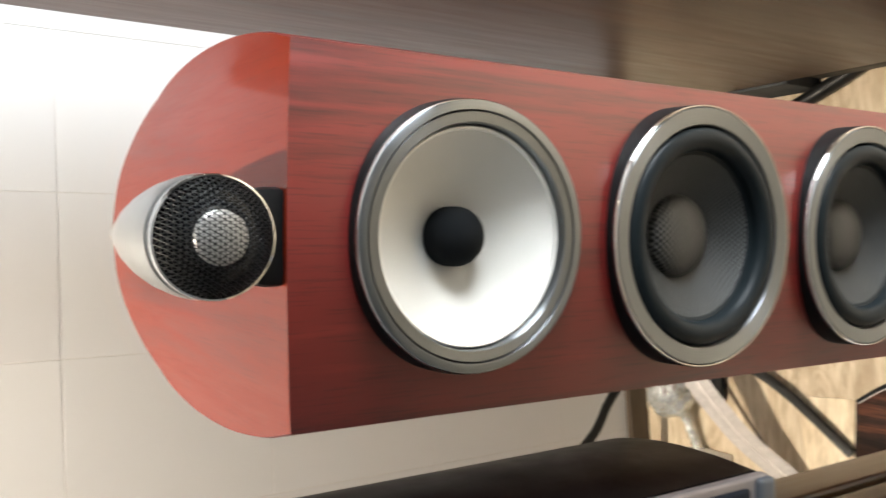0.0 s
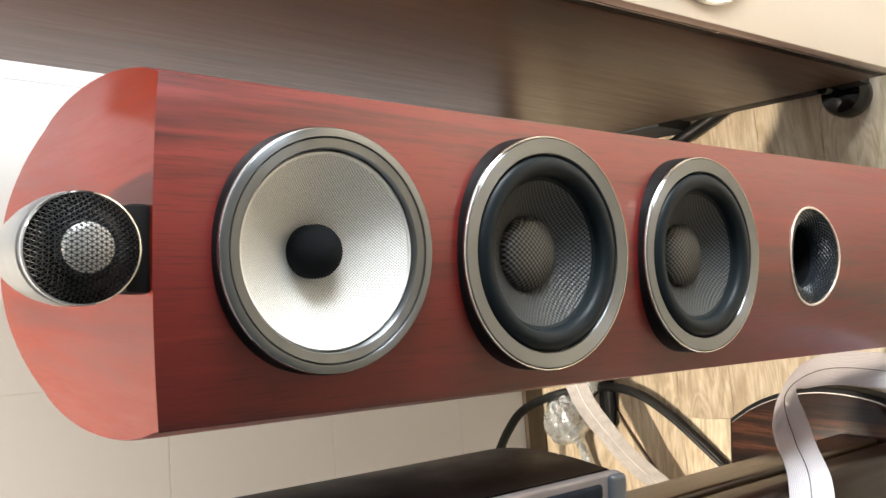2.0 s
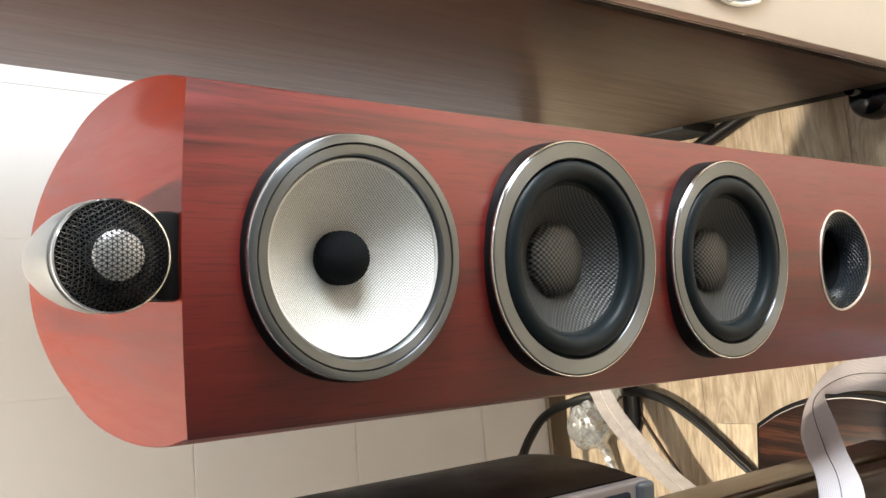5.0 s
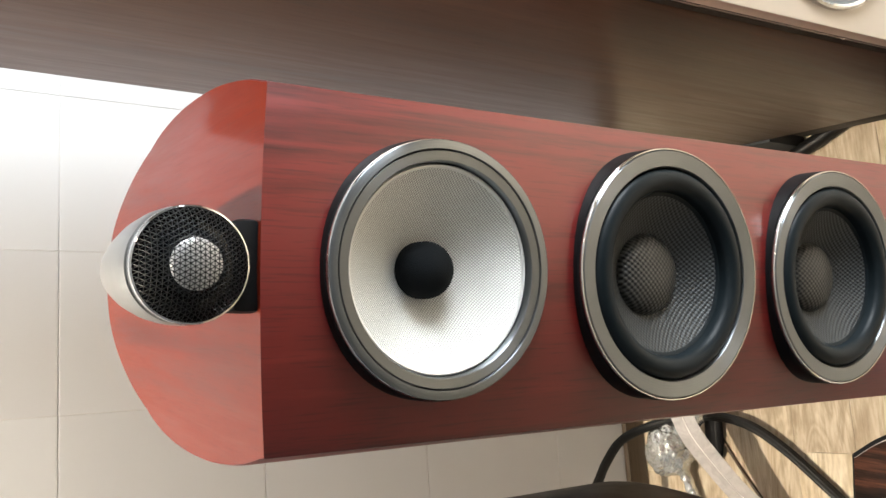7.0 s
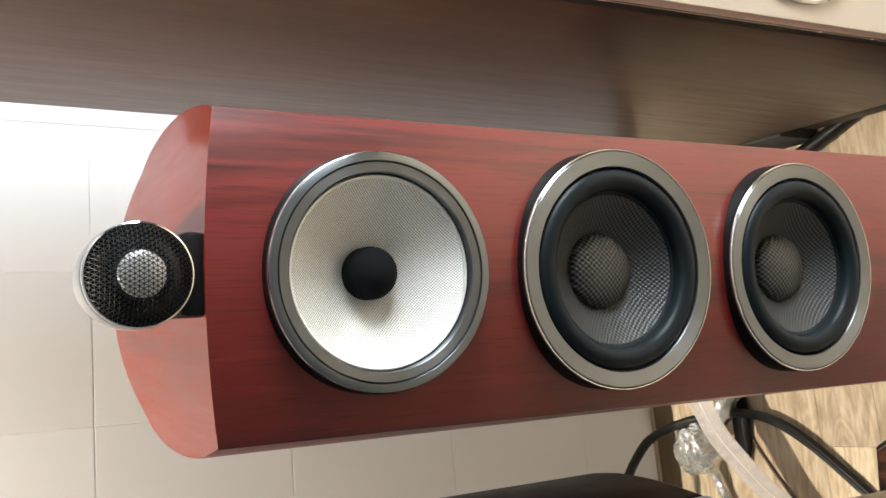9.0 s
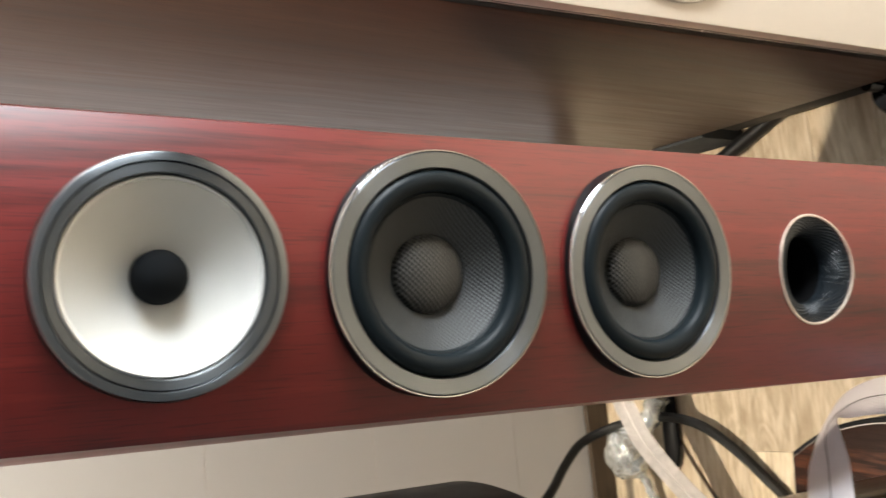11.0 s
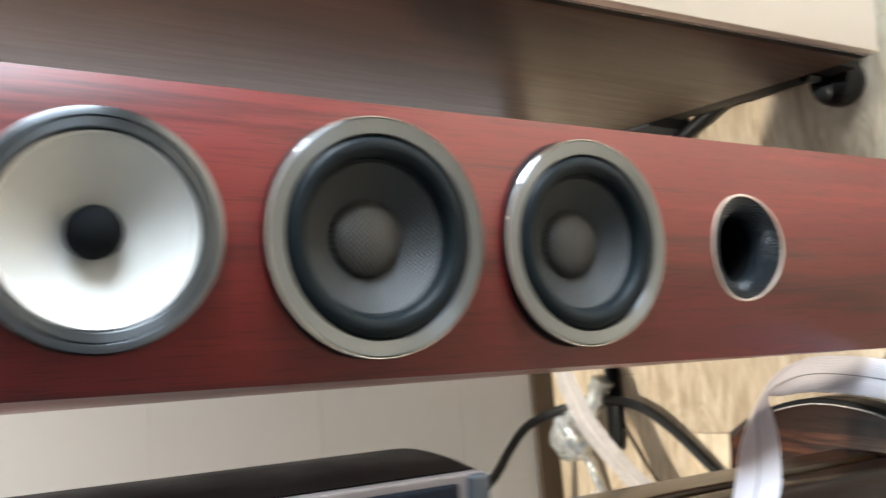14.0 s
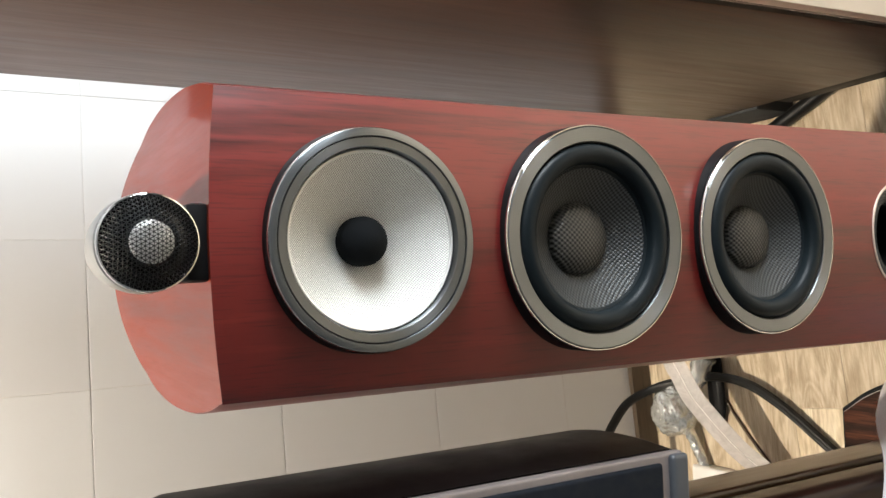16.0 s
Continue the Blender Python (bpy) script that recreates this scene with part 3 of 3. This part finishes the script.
def tweeter():
    zc, r = 1.2905, 0.0325
    loc = (0, -0.022, zc)
    tail = [(0.0300, 0.0105), (0.0326, 0.0112), (0.0334, 0.016), (0.0335, 0.030), (0.0322, 0.055), (0.0290, 0.085), (0.0240, 0.118), (0.0180, 0.150), (0.0118, 0.180), (0.0068, 0.203), (0.0046, 0.213), (0.0044, 0.220), (0.0030, 0.225), (0.0, 0.226)]
    base = part("tweeter", lathe(tail, 72), M_TAIL, tower, "bullet-shaped tweeter pod with a satin grey tail", True, loc)
    part("collar", lathe([(0.0322, 0.0012), (0.0326, 0.004), (0.0318, 0.0120), (0.0, 0.0120)], 72), M_GLOSSBLACK, base, "black collar")
    part("trim_ring", lathe([(0.0322, 0.0030), (0.0328, 0.0015), (0.0324, -0.0004), (0.0314, -0.0009), (0.0306, 0.0)], 96), M_CHROME, base, "bright chrome ring")
    part("cavity", lathe([(0.0308, 0.0005), (0.027, 0.0040), (0.0200, 0.0010), (0.0160, -0.0075), (0.0142, -0.0098)], 72), M_GLOSSBLACK, base)
    part("dome", lathe([(0.0142, -0.0098)] + [(0.0138 * math.cos(a), -0.0100 - 0.0034 * math.sin(a)) for a in (i * math.pi / 16 for i in range(8))] + [(0, -0.0134)], 48), M_DOME, base, "silver tweeter dome")
    part("neck", box(-0.027, 0.027, -0.0185 + 0.022, 0.115, -0.043, -0.024, 0.006), M_BLACK, base, "black rubber neck")
    bm = bmesh.new()
    R, step, half = 0.0312, 0.0026, 0.00026
    for fam in range(3):
        ang = radians(60 * fam)
        u, w = Vector((math.cos(ang), 0, math.sin(ang))), Vector((-math.sin(ang), 0, math.cos(ang)))
        for k in range(-11, 12):
            o = k * step
            lim = math.sqrt(max(0.0, R * R - o * o))
            if lim < 0.003:
                continue
            prev = None
            for i in range(13):
                s = -lim + 2 * lim * i / 12
                p = u * s + w * o
                y = -0.0170 * max(0.0, 1 - (p.length / R) ** 2) ** 0.6 + 0.0002
                pair = [bm.verts.new((p.x + w.x * h, y, p.z + w.z * h)) for h in (-half, half)] + [bm.verts.new((p.x, y - 0.0003, p.z))]
                if prev:
                    bm.faces.new((prev[0], prev[2], pair[2], pair[0]))
                    bm.faces.new((prev[2], prev[1], pair[1], pair[2]))
                prev = pair
    part("grille", bm, M_WIRE, base, "fine black metal mesh")


midrange()
bass_meshes = {}
for zc, _ in BASS:
    bass_driver(zc, bass_meshes)
port()
tweeter()

foot_me = None
for fx, fy in ((0.114, 0.078), (-0.114, 0.078), (0.082, 0.27), (-0.082, 0.27)):
    if foot_me is None:
        foot_me = part("foot", lathe([(0.0, 0.0), (0.012, 0.0), (0.0135, 0.006), (0.0145, 0.05), (0.0135, 0.075), (0.009, 0.082), (0.009, ZB - 0.022)], 32, "Z"), M_GLOSSBLACK, tower, "gloss black foot", True, (fx, fy, 0)).data
    else:
        place("foot", foot_me, tower, "gloss black foot", (fx, fy, 0))
part("base_plate", prism([(0.114, 0.012), (0.120, 0.12), (0.085, 0.28), (-0.085, 0.28), (-0.120, 0.12), (-0.114, 0.012)], ZB - 0.024, ZB - 0.0005), M_BLACK, tower)


def badge():
    # plain bars in place of the maker's lettering
    for x0, x1 in ((0.027, 0.004), (0.001, -0.0015), (-0.004, -0.024)):
        bm = bmesh.new()
        rows = [[bm.verts.new((x0 + (x1 - x0) * k / 6, front_y(x0 + (x1 - x0) * k / 6) - 0.0004, z)) for k in range(7)] for z in (0.1658, 0.1676)]
        for k in range(6):
            bm.faces.new((rows[0][k], rows[0][k + 1], rows[1][k + 1], rows[1][k]))
        part("badge", bm, M_BADGE, tower, "small pale badge bar")


badge()

# ---- the walnut loudspeaker with the champagne front ----


def walnut_speaker():
    sp = thing("floor_loudspeaker", (0.279, 0.030, 0), "tall floor-standing loudspeaker with dark walnut sides and a champagne front", "loudspeaker")
    sp.rotation_euler = (0, 0, radians(1.65))
    W, D, Z0, Z1, RAKE = 0.256, 0.622, 0.108, 1.50, 0.07

    def raked(bm, lean_all=True):
        for v in bm.verts:
            if lean_all or v.co.y < 0.1:
                v.co.y += RAKE * (v.co.z - Z0)
        return bm

    part("cabinet", raked(box(0, W, 0.022, D, Z0, Z1, 0.003), False), M_WALNUT, sp, "dark walnut veneer box")
    part("shadow_gap", raked(box(0.0006, W - 0.0006, 0.012, 0.0235, Z0 + 0.0004, Z1 - 0.004)), M_BLACK, sp)
    part("trim", raked(box(0.001, W - 0.001, 0.0085, 0.012, Z0 - 0.001, Z1 + 0.001, 0.0008)), M_CHAMPEDGE, sp, "thin pale trim")
    part("gap_line", raked(box(0.0012, W - 0.0012, 0.0070, 0.0085, Z0 + 0.0005, Z1 - 0.002)), M_BLACK, sp)
    part("front_panel", raked(box(0.0005, W - 0.0005, -0.010, 0.0070, Z0 + 0.008, Z1, 0.0025)), M_CHAMP, sp, "champagne satin front panel")
    zc = 0.568
    drv = part("driver", lathe([(0.108, -0.0098), (0.108, -0.0150), (0.1055, -0.0170), (0.1020, -0.0150), (0.1015, -0.0100)], 96), M_CHROME, sp, "driver with a bright ring", True, (W / 2, RAKE * (zc - Z0), zc))
    drv.rotation_euler = (-math.atan(RAKE), 0, 0)
    part("cone", lathe([(0.1018, -0.0115), (0.095, -0.0125), (0.086, -0.0115), (0.040, -0.0105), (0.0, -0.0145)], 96), M_GREYCONE, drv, "blue-grey cone")
    for fx, fy in ((0.001, 0.112), (W - 0.001, 0.112)):
        part("foot", lathe([(0.0, 0.0), (0.028, 0.0), (0.035, 0.004), (0.038, 0.012), (0.037, 0.036), (0.032, 0.046), (0.020, 0.051), (0.009, 0.053), (0.009, Z0 - 0.001), (0.0, Z0 - 0.001)], 48, "Z"), M_GLOSSBLACK, sp, "round gloss black foot", True, (fx, fy, 0))
    # Added block: stops window light passing under the cabinet, darkening the floor there.
    part("plinth", box(0.004, W - 0.004, 0.060, 0.40, 0.052, Z0 + 0.002, 0.004), M_BLACK, sp, "black block added under the cabinet to shade the floor")
    part("rear_support", box(-0.005, W - 0.01, 0.43, 0.56, 0.0, Z0 - 0.0005, 0.006), M_GREYPAD, sp, "grey support block")


walnut_speaker()

# ---- the black loudspeaker on a rosewood stand ----


def stand_and_monitor():
    st = thing("loudspeaker_stand", (0, 0, 0), "gloss rosewood loudspeaker stand with an arched plinth", "speaker stand")
    edge = spline([(-0.286, 0.358, 0), (-0.252, 0.310, 0), (-0.226, 0.250, 0), (-0.212, 0.180, 0), (-0.218, 0.095, 0), (-0.241, 0.035, 0)], 8)
    right = [(p.x, p.y) for p in edge]
    cx = -0.385
    outline = right + [(2 * cx - x, y) for x, y in reversed(right)]
    part("plinth", prism(outline, 0.006, 0.050, 0.002), M_BLACK, st, "black plinth body")
    inner = [(cx + (x - cx) * 0.945, 0.196 + (y - 0.196) * 0.955) for x, y in outline]
    part("plinth_top", prism(inner, 0.050, 0.056, 0.001), M_ROSEWOOD, st, "gloss rosewood inlay with arched edge")
    mid_line = [(cx + (x - cx) * 0.953, 0.196 + (y - 0.196) * 0.962) for x, y in outline]
    part("inlay_line", prism(mid_line, 0.050, 0.0525), M_CHAMPEDGE, st, "thin pale inlay line")
    part("column", box(-0.46, -0.2835, 0.092, 0.152, 0.056, 0.800, 0.006, 3), M_COLUMN, st, "brown veneer post")
    part("column_front", box(-0.455, -0.2850, 0.030, 0.0885, 0.056, 0.800, 0.022, 5), M_POST, st, "rounded gloss rosewood post front")
    part("top_plate", box(-0.475, -0.262, -0.005, 0.17, 0.800, 0.8105, 0.003), M_BLACK, st)

    mo = thing("monitor_loudspeaker", (0, 0, 0), "small black loudspeaker with a dark grille and grey trim", "loudspeaker")
    side = spline([(-0.1985, 0.0, 0), (-0.1945, 0.05, 0), (-0.1960, 0.11, 0), (-0.208, 0.17, 0), (-0.235, 0.225, 0), (-0.28, 0.262, 0)], 8)
    right = [(p.x, p.y) for p in side]
    cx = -0.325
    body = right + [(2 * cx - x, y) for x, y in reversed(right)]
    part("cabinet", prism(body, 0.8112, 1.262, 0.010), M_SATINDARK, mo, "satin black curved cabinet")
    part("front_frame", box(2 * cx + 0.1995, -0.1995, -0.010, 0.001, 0.8125, 1.259, 0.0035, 3), M_FRAMEGREY, mo, "grey front trim")
    part("lower_bevel", box(2 * cx + 0.201, -0.201, -0.016, -0.002, 0.811, 0.832, 0.005, 3), M_BEVEL, mo, "dark grey lower edge")
    part("grille", box(2 * cx + 0.207, -0.207, -0.0145, -0.008, 0.842, 1.245, 0.004, 3), M_CLOTH, mo, "dark cloth grille")


stand_and_monitor()

# ---- straps, cables and packing on the floor ----
STRAP_LINE = [(-0.335, -0.075, 0.585), (-0.275, 0.010, 0.430), (-0.250, 0.085, 0.325), (-0.205, 0.138, 0.252), (-0.172, 0.118, 0.222), (-0.158, 0.062, 0.210), (-0.166, -0.040, 0.200), (-0.197, -0.125, 0.190), (-0.243, -0.200, 0.170), (-0.310, -0.330, 0.105), (-0.390, -0.480, 0.004)]
STRAP_SIDE = [(0.15, 0.9, -0.3), (0.15, 0.9, -0.35), (-0.15, 0.85, 0.45), (-0.58, 0.76, -0.22), (0.58, 0.62, -0.52), (0.96, 0.08, -0.26), (1, -0.1, 0), (0.95, -0.3, 0), (0.9, -0.45, 0), (0.88, -0.45, 0), (0.85, -0.5, 0)]
strap = part("packing_strap", ribbon(STRAP_LINE, STRAP_SIDE, 0.050, 0.0016, 16, 0.4), M_STRAP)
part("seam", ribbon(STRAP_LINE, STRAP_SIDE, 0.0009, 0.0022, 16), M_GREYPAD, strap, "dark centre seam")
tagged(strap, "shiny white woven packing strap hanging in a loop beside the stand", "strap")
FILM_LINE = [(-0.110, 0.730, 0.120), (-0.200, 0.672, 0.148), (-0.243, 0.642, 0.150), (-0.287, 0.621, 0.140), (-0.340, 0.585, 0.118), (-0.389, 0.552, 0.090), (-0.440, 0.508, 0.050), (-0.500, 0.450, 0.003)]
FILM_SIDE = [(-0.5, 0.85, 0.1)] * 4 + [(-0.55, 0.82, 0.05)] * 4
film = part("packing_strap", ribbon(FILM_LINE, FILM_SIDE, 0.050, 0.0016, 12, 0.4), M_FILMSTRAP)
part("seam", ribbon(FILM_LINE, FILM_SIDE, 0.0012, 0.0021, 12), M_WHITEBOX, film, "pale centre seam")
tagged(film, "translucent white plastic strap lying over the cable", "strap")
cable = part("power_cable", tube(
    [(-0.62, 0.80, 0.585), (-0.495, 0.79, 0.365), (-0.415, 0.797, 0.243), (-0.362, 0.822, 0.175), (-0.321, 0.823, 0.130), (-0.293, 0.792, 0.090), (-0.272, 0.737, 0.060), (-0.257, 0.660, 0.040), (-0.266, 0.580, 0.030), (-0.303, 0.506, 0.022), (-0.354, 0.434, 0.016), (-0.392, 0.385, 0.010)],
    0.0096, 28, 12, 0.0, 0.10), M_CABLE)
tagged(cable, "thick black ribbed cable arching down onto the floor", "cable")
# Brown tube standing in for a thin shadow cast across the floor.
thin = part("thin_shadow_line", tube([(-0.29, 0.675, 0.0040), (-0.325, 0.648, 0.0035), (-0.375, 0.605, 0.0035), (-0.435, 0.545, 0.0035), (-0.49, 0.48, 0.0035)], 0.0034, 8), M_COLUMN)
tagged(thin, "thin brown line on the laminate floor standing in for a cast shadow", "cable")
rear_cable = part("speaker_cable", tube([(0.345, 0.10, 0.014), (0.330, 0.24, 0.014), (0.305, 0.345, 0.014), (0.270, 0.425, 0.014), (0.236, 0.500, 0.016), (0.19, 0.62, 0.020), (0.05, 0.80, 0.016)], 0.0135, 14), M_CABLE)
tagged(rear_cable, "black cable running out from under the walnut loudspeaker", "cable")


def wrapped_lamp():
    ob = thing("wrapped_bundle", (-0.335, 0.757, 0), "round bundle wrapped in crumpled clear plastic film on the floor", "packing")
    bm = bmesh.new()
    bmesh.ops.create_icosphere(bm, subdivisions=5, radius=0.05)
    for v in bm.verts:
        p = v.co.normalized()
        f = noise.noise(p * 2.4) * 0.16 + abs(noise.noise(p * 6.0)) * 0.10
        v.co = Vector((p.x * 0.056, p.y * 0.048, p.z * 0.050)) * (1 + f) + Vector((0, 0, 0.052))
    low = min(v.co.z for v in bm.verts)
    for v in bm.verts:
        v.co.z -= low
    part("film_ball", bm, M_FOIL, ob, "crumpled clear film")
    part("core", lathe([(0.0, 0.012), (0.026, 0.018), (0.033, 0.045), (0.024, 0.074), (0.0, 0.080)], 32, "Z"), M_CHROME, ob, "shiny metal core")
    bm = tube([(-0.030, -0.010, 0.040), (-0.060, -0.022, 0.030), (-0.095, -0.035, 0.022), (-0.130, -0.050, 0.018)], 0.011, 14, 10)
    for v in bm.verts:
        v.co += Vector((0, 0, 1)) * noise.noise(v.co * 120) * 0.004
        v.co += Vector((0, 1, 0)) * noise.noise(v.co * 90 + Vector((3, 1, 2))) * 0.004
    part("twisted_neck", bm, M_FOIL, ob, "twisted film neck")
    bm = tube([(0.025, -0.02, 0.050), (0.065, -0.055, 0.050), (0.120, -0.085, 0.045)], 0.021, 16, 10)
    for v in bm.verts:
        v.co += Vector((0.3, 0.4, 1)) * noise.noise(v.co * 70) * 0.008
    part("wrapped_stem", bm, M_FOIL, ob, "film-wrapped stem")
    return ob


wrapped_lamp()
adapter = part("plug_adapter", box(-0.56, -0.452, 0.640, 0.735, 0.001, 0.036, 0.006, 3), M_WHITEBOX)
tagged(adapter, "white plastic adapter block on the floor behind the stand", "adapter")


def pouch():
    bm = bmesh.new()
    bmesh.ops.create_uvsphere(bm, u_segments=40, v_segments=20, radius=1)
    for v in bm.verts:
        x, y, z = v.co
        s = math.copysign(abs(x) ** 0.7, x)
        v.co = Vector((s * 0.120, y * 0.018 * (1.1 - 0.35 * s), z * 0.011)) * (1 + 0.08 * noise.noise(v.co * 3))
    ob = part("black_pouch", bm, M_BLACK)
    ob.location, ob.rotation_euler = (-0.245, 0.680, 0.012), (0, 0, radians(4))
    tagged(ob, "narrow black fabric pouch lying flat on the floor", "pouch")


pouch()

# ---- planks and tiles ----
PLANK_W, PLANK_L = 0.1195, 1.21
deck = Matrix.Rotation(TURN, 4, "Z")
V0 = -0.0676  # a plank edge, in the planks' own axes
plank_me = None
for row in range(-26, 10):
    v0 = V0 + PLANK_W * row
    shift = {-1: 0.215, 4: -0.25}.get(row, (row * 0.43 + 0.31) % 1.0 * PLANK_L)
    for k in range(-4, 4):
        u0 = shift + PLANK_L * k
        uc, vc = u0 + PLANK_L / 2, v0 + PLANK_W / 2
        if not (-3.2 < uc < 3.6):
            continue
        m = deck @ Matrix.Translation((uc, vc, 0))
        hx, hy = PLANK_L / 2 - 0.0003, PLANK_W / 2 - 0.0003
        ends = [m @ Vector((a, b, 0)) for a in (-hx, hx) for b in (-hy, hy)]
        cuts = [((X0 - 0.05, 0, 0), (-1, 0, 0)), ((X1 + 0.05, 0, 0), (1, 0, 0)), ((0, Y0 - 0.05, 0), (0, -1, 0)), ((0, Y1, 0), (0, 1, 0))]
        beyond = [[(e - Vector(co)).dot(Vector(no)) > 0 for e in ends] for co, no in cuts]
        if any(all(b) for b in beyond):
            continue
        if any(any(b) for b in beyond):
            # a plank sawn off where it meets the wall
            bm = box(-hx, hx, -hy, hy, -0.009, 0.0, 0.0004, 1)
            back = m.inverted()
            for co, no in cuts:
                bmesh.ops.bisect_plane(bm, geom=bm.verts[:] + bm.edges[:] + bm.faces[:], plane_co=back @ Vector(co), plane_no=back.to_3x3() @ Vector(no), clear_outer=True)
            ob = part("plank", bm, M_FLOOR, floor, "", False)
        elif plank_me is None:
            ob = part("plank", box(-hx, hx, -hy, hy, -0.009, 0.0, 0.0004, 1), M_FLOOR, floor, "", False)
            plank_me = ob.data
        else:
            ob = place("plank", plank_me, floor)
        ob.matrix_basis = m

TILE_W, TILE_H = 0.2515, 0.3225
tile_me = None
for j in range(8):
    zc = 1.2145 + TILE_H * (j - 3.5)
    for i in range(-9, 10):
        uc = 0.0575 + TILE_W * (i + 0.5)
        if tile_me is None:
            ob = part("tile", box(-TILE_W / 2 + 0.0008, TILE_W / 2 - 0.0008, -0.0008, 0.004, -TILE_H / 2 + 0.0008, TILE_H / 2 - 0.0008, 0.0007, 2), M_TILE, wall_back, "", False)
            tile_me = ob.data
        else:
            ob = place("tile", tile_me, wall_back)
        ob.location = (uc, 0, zc)
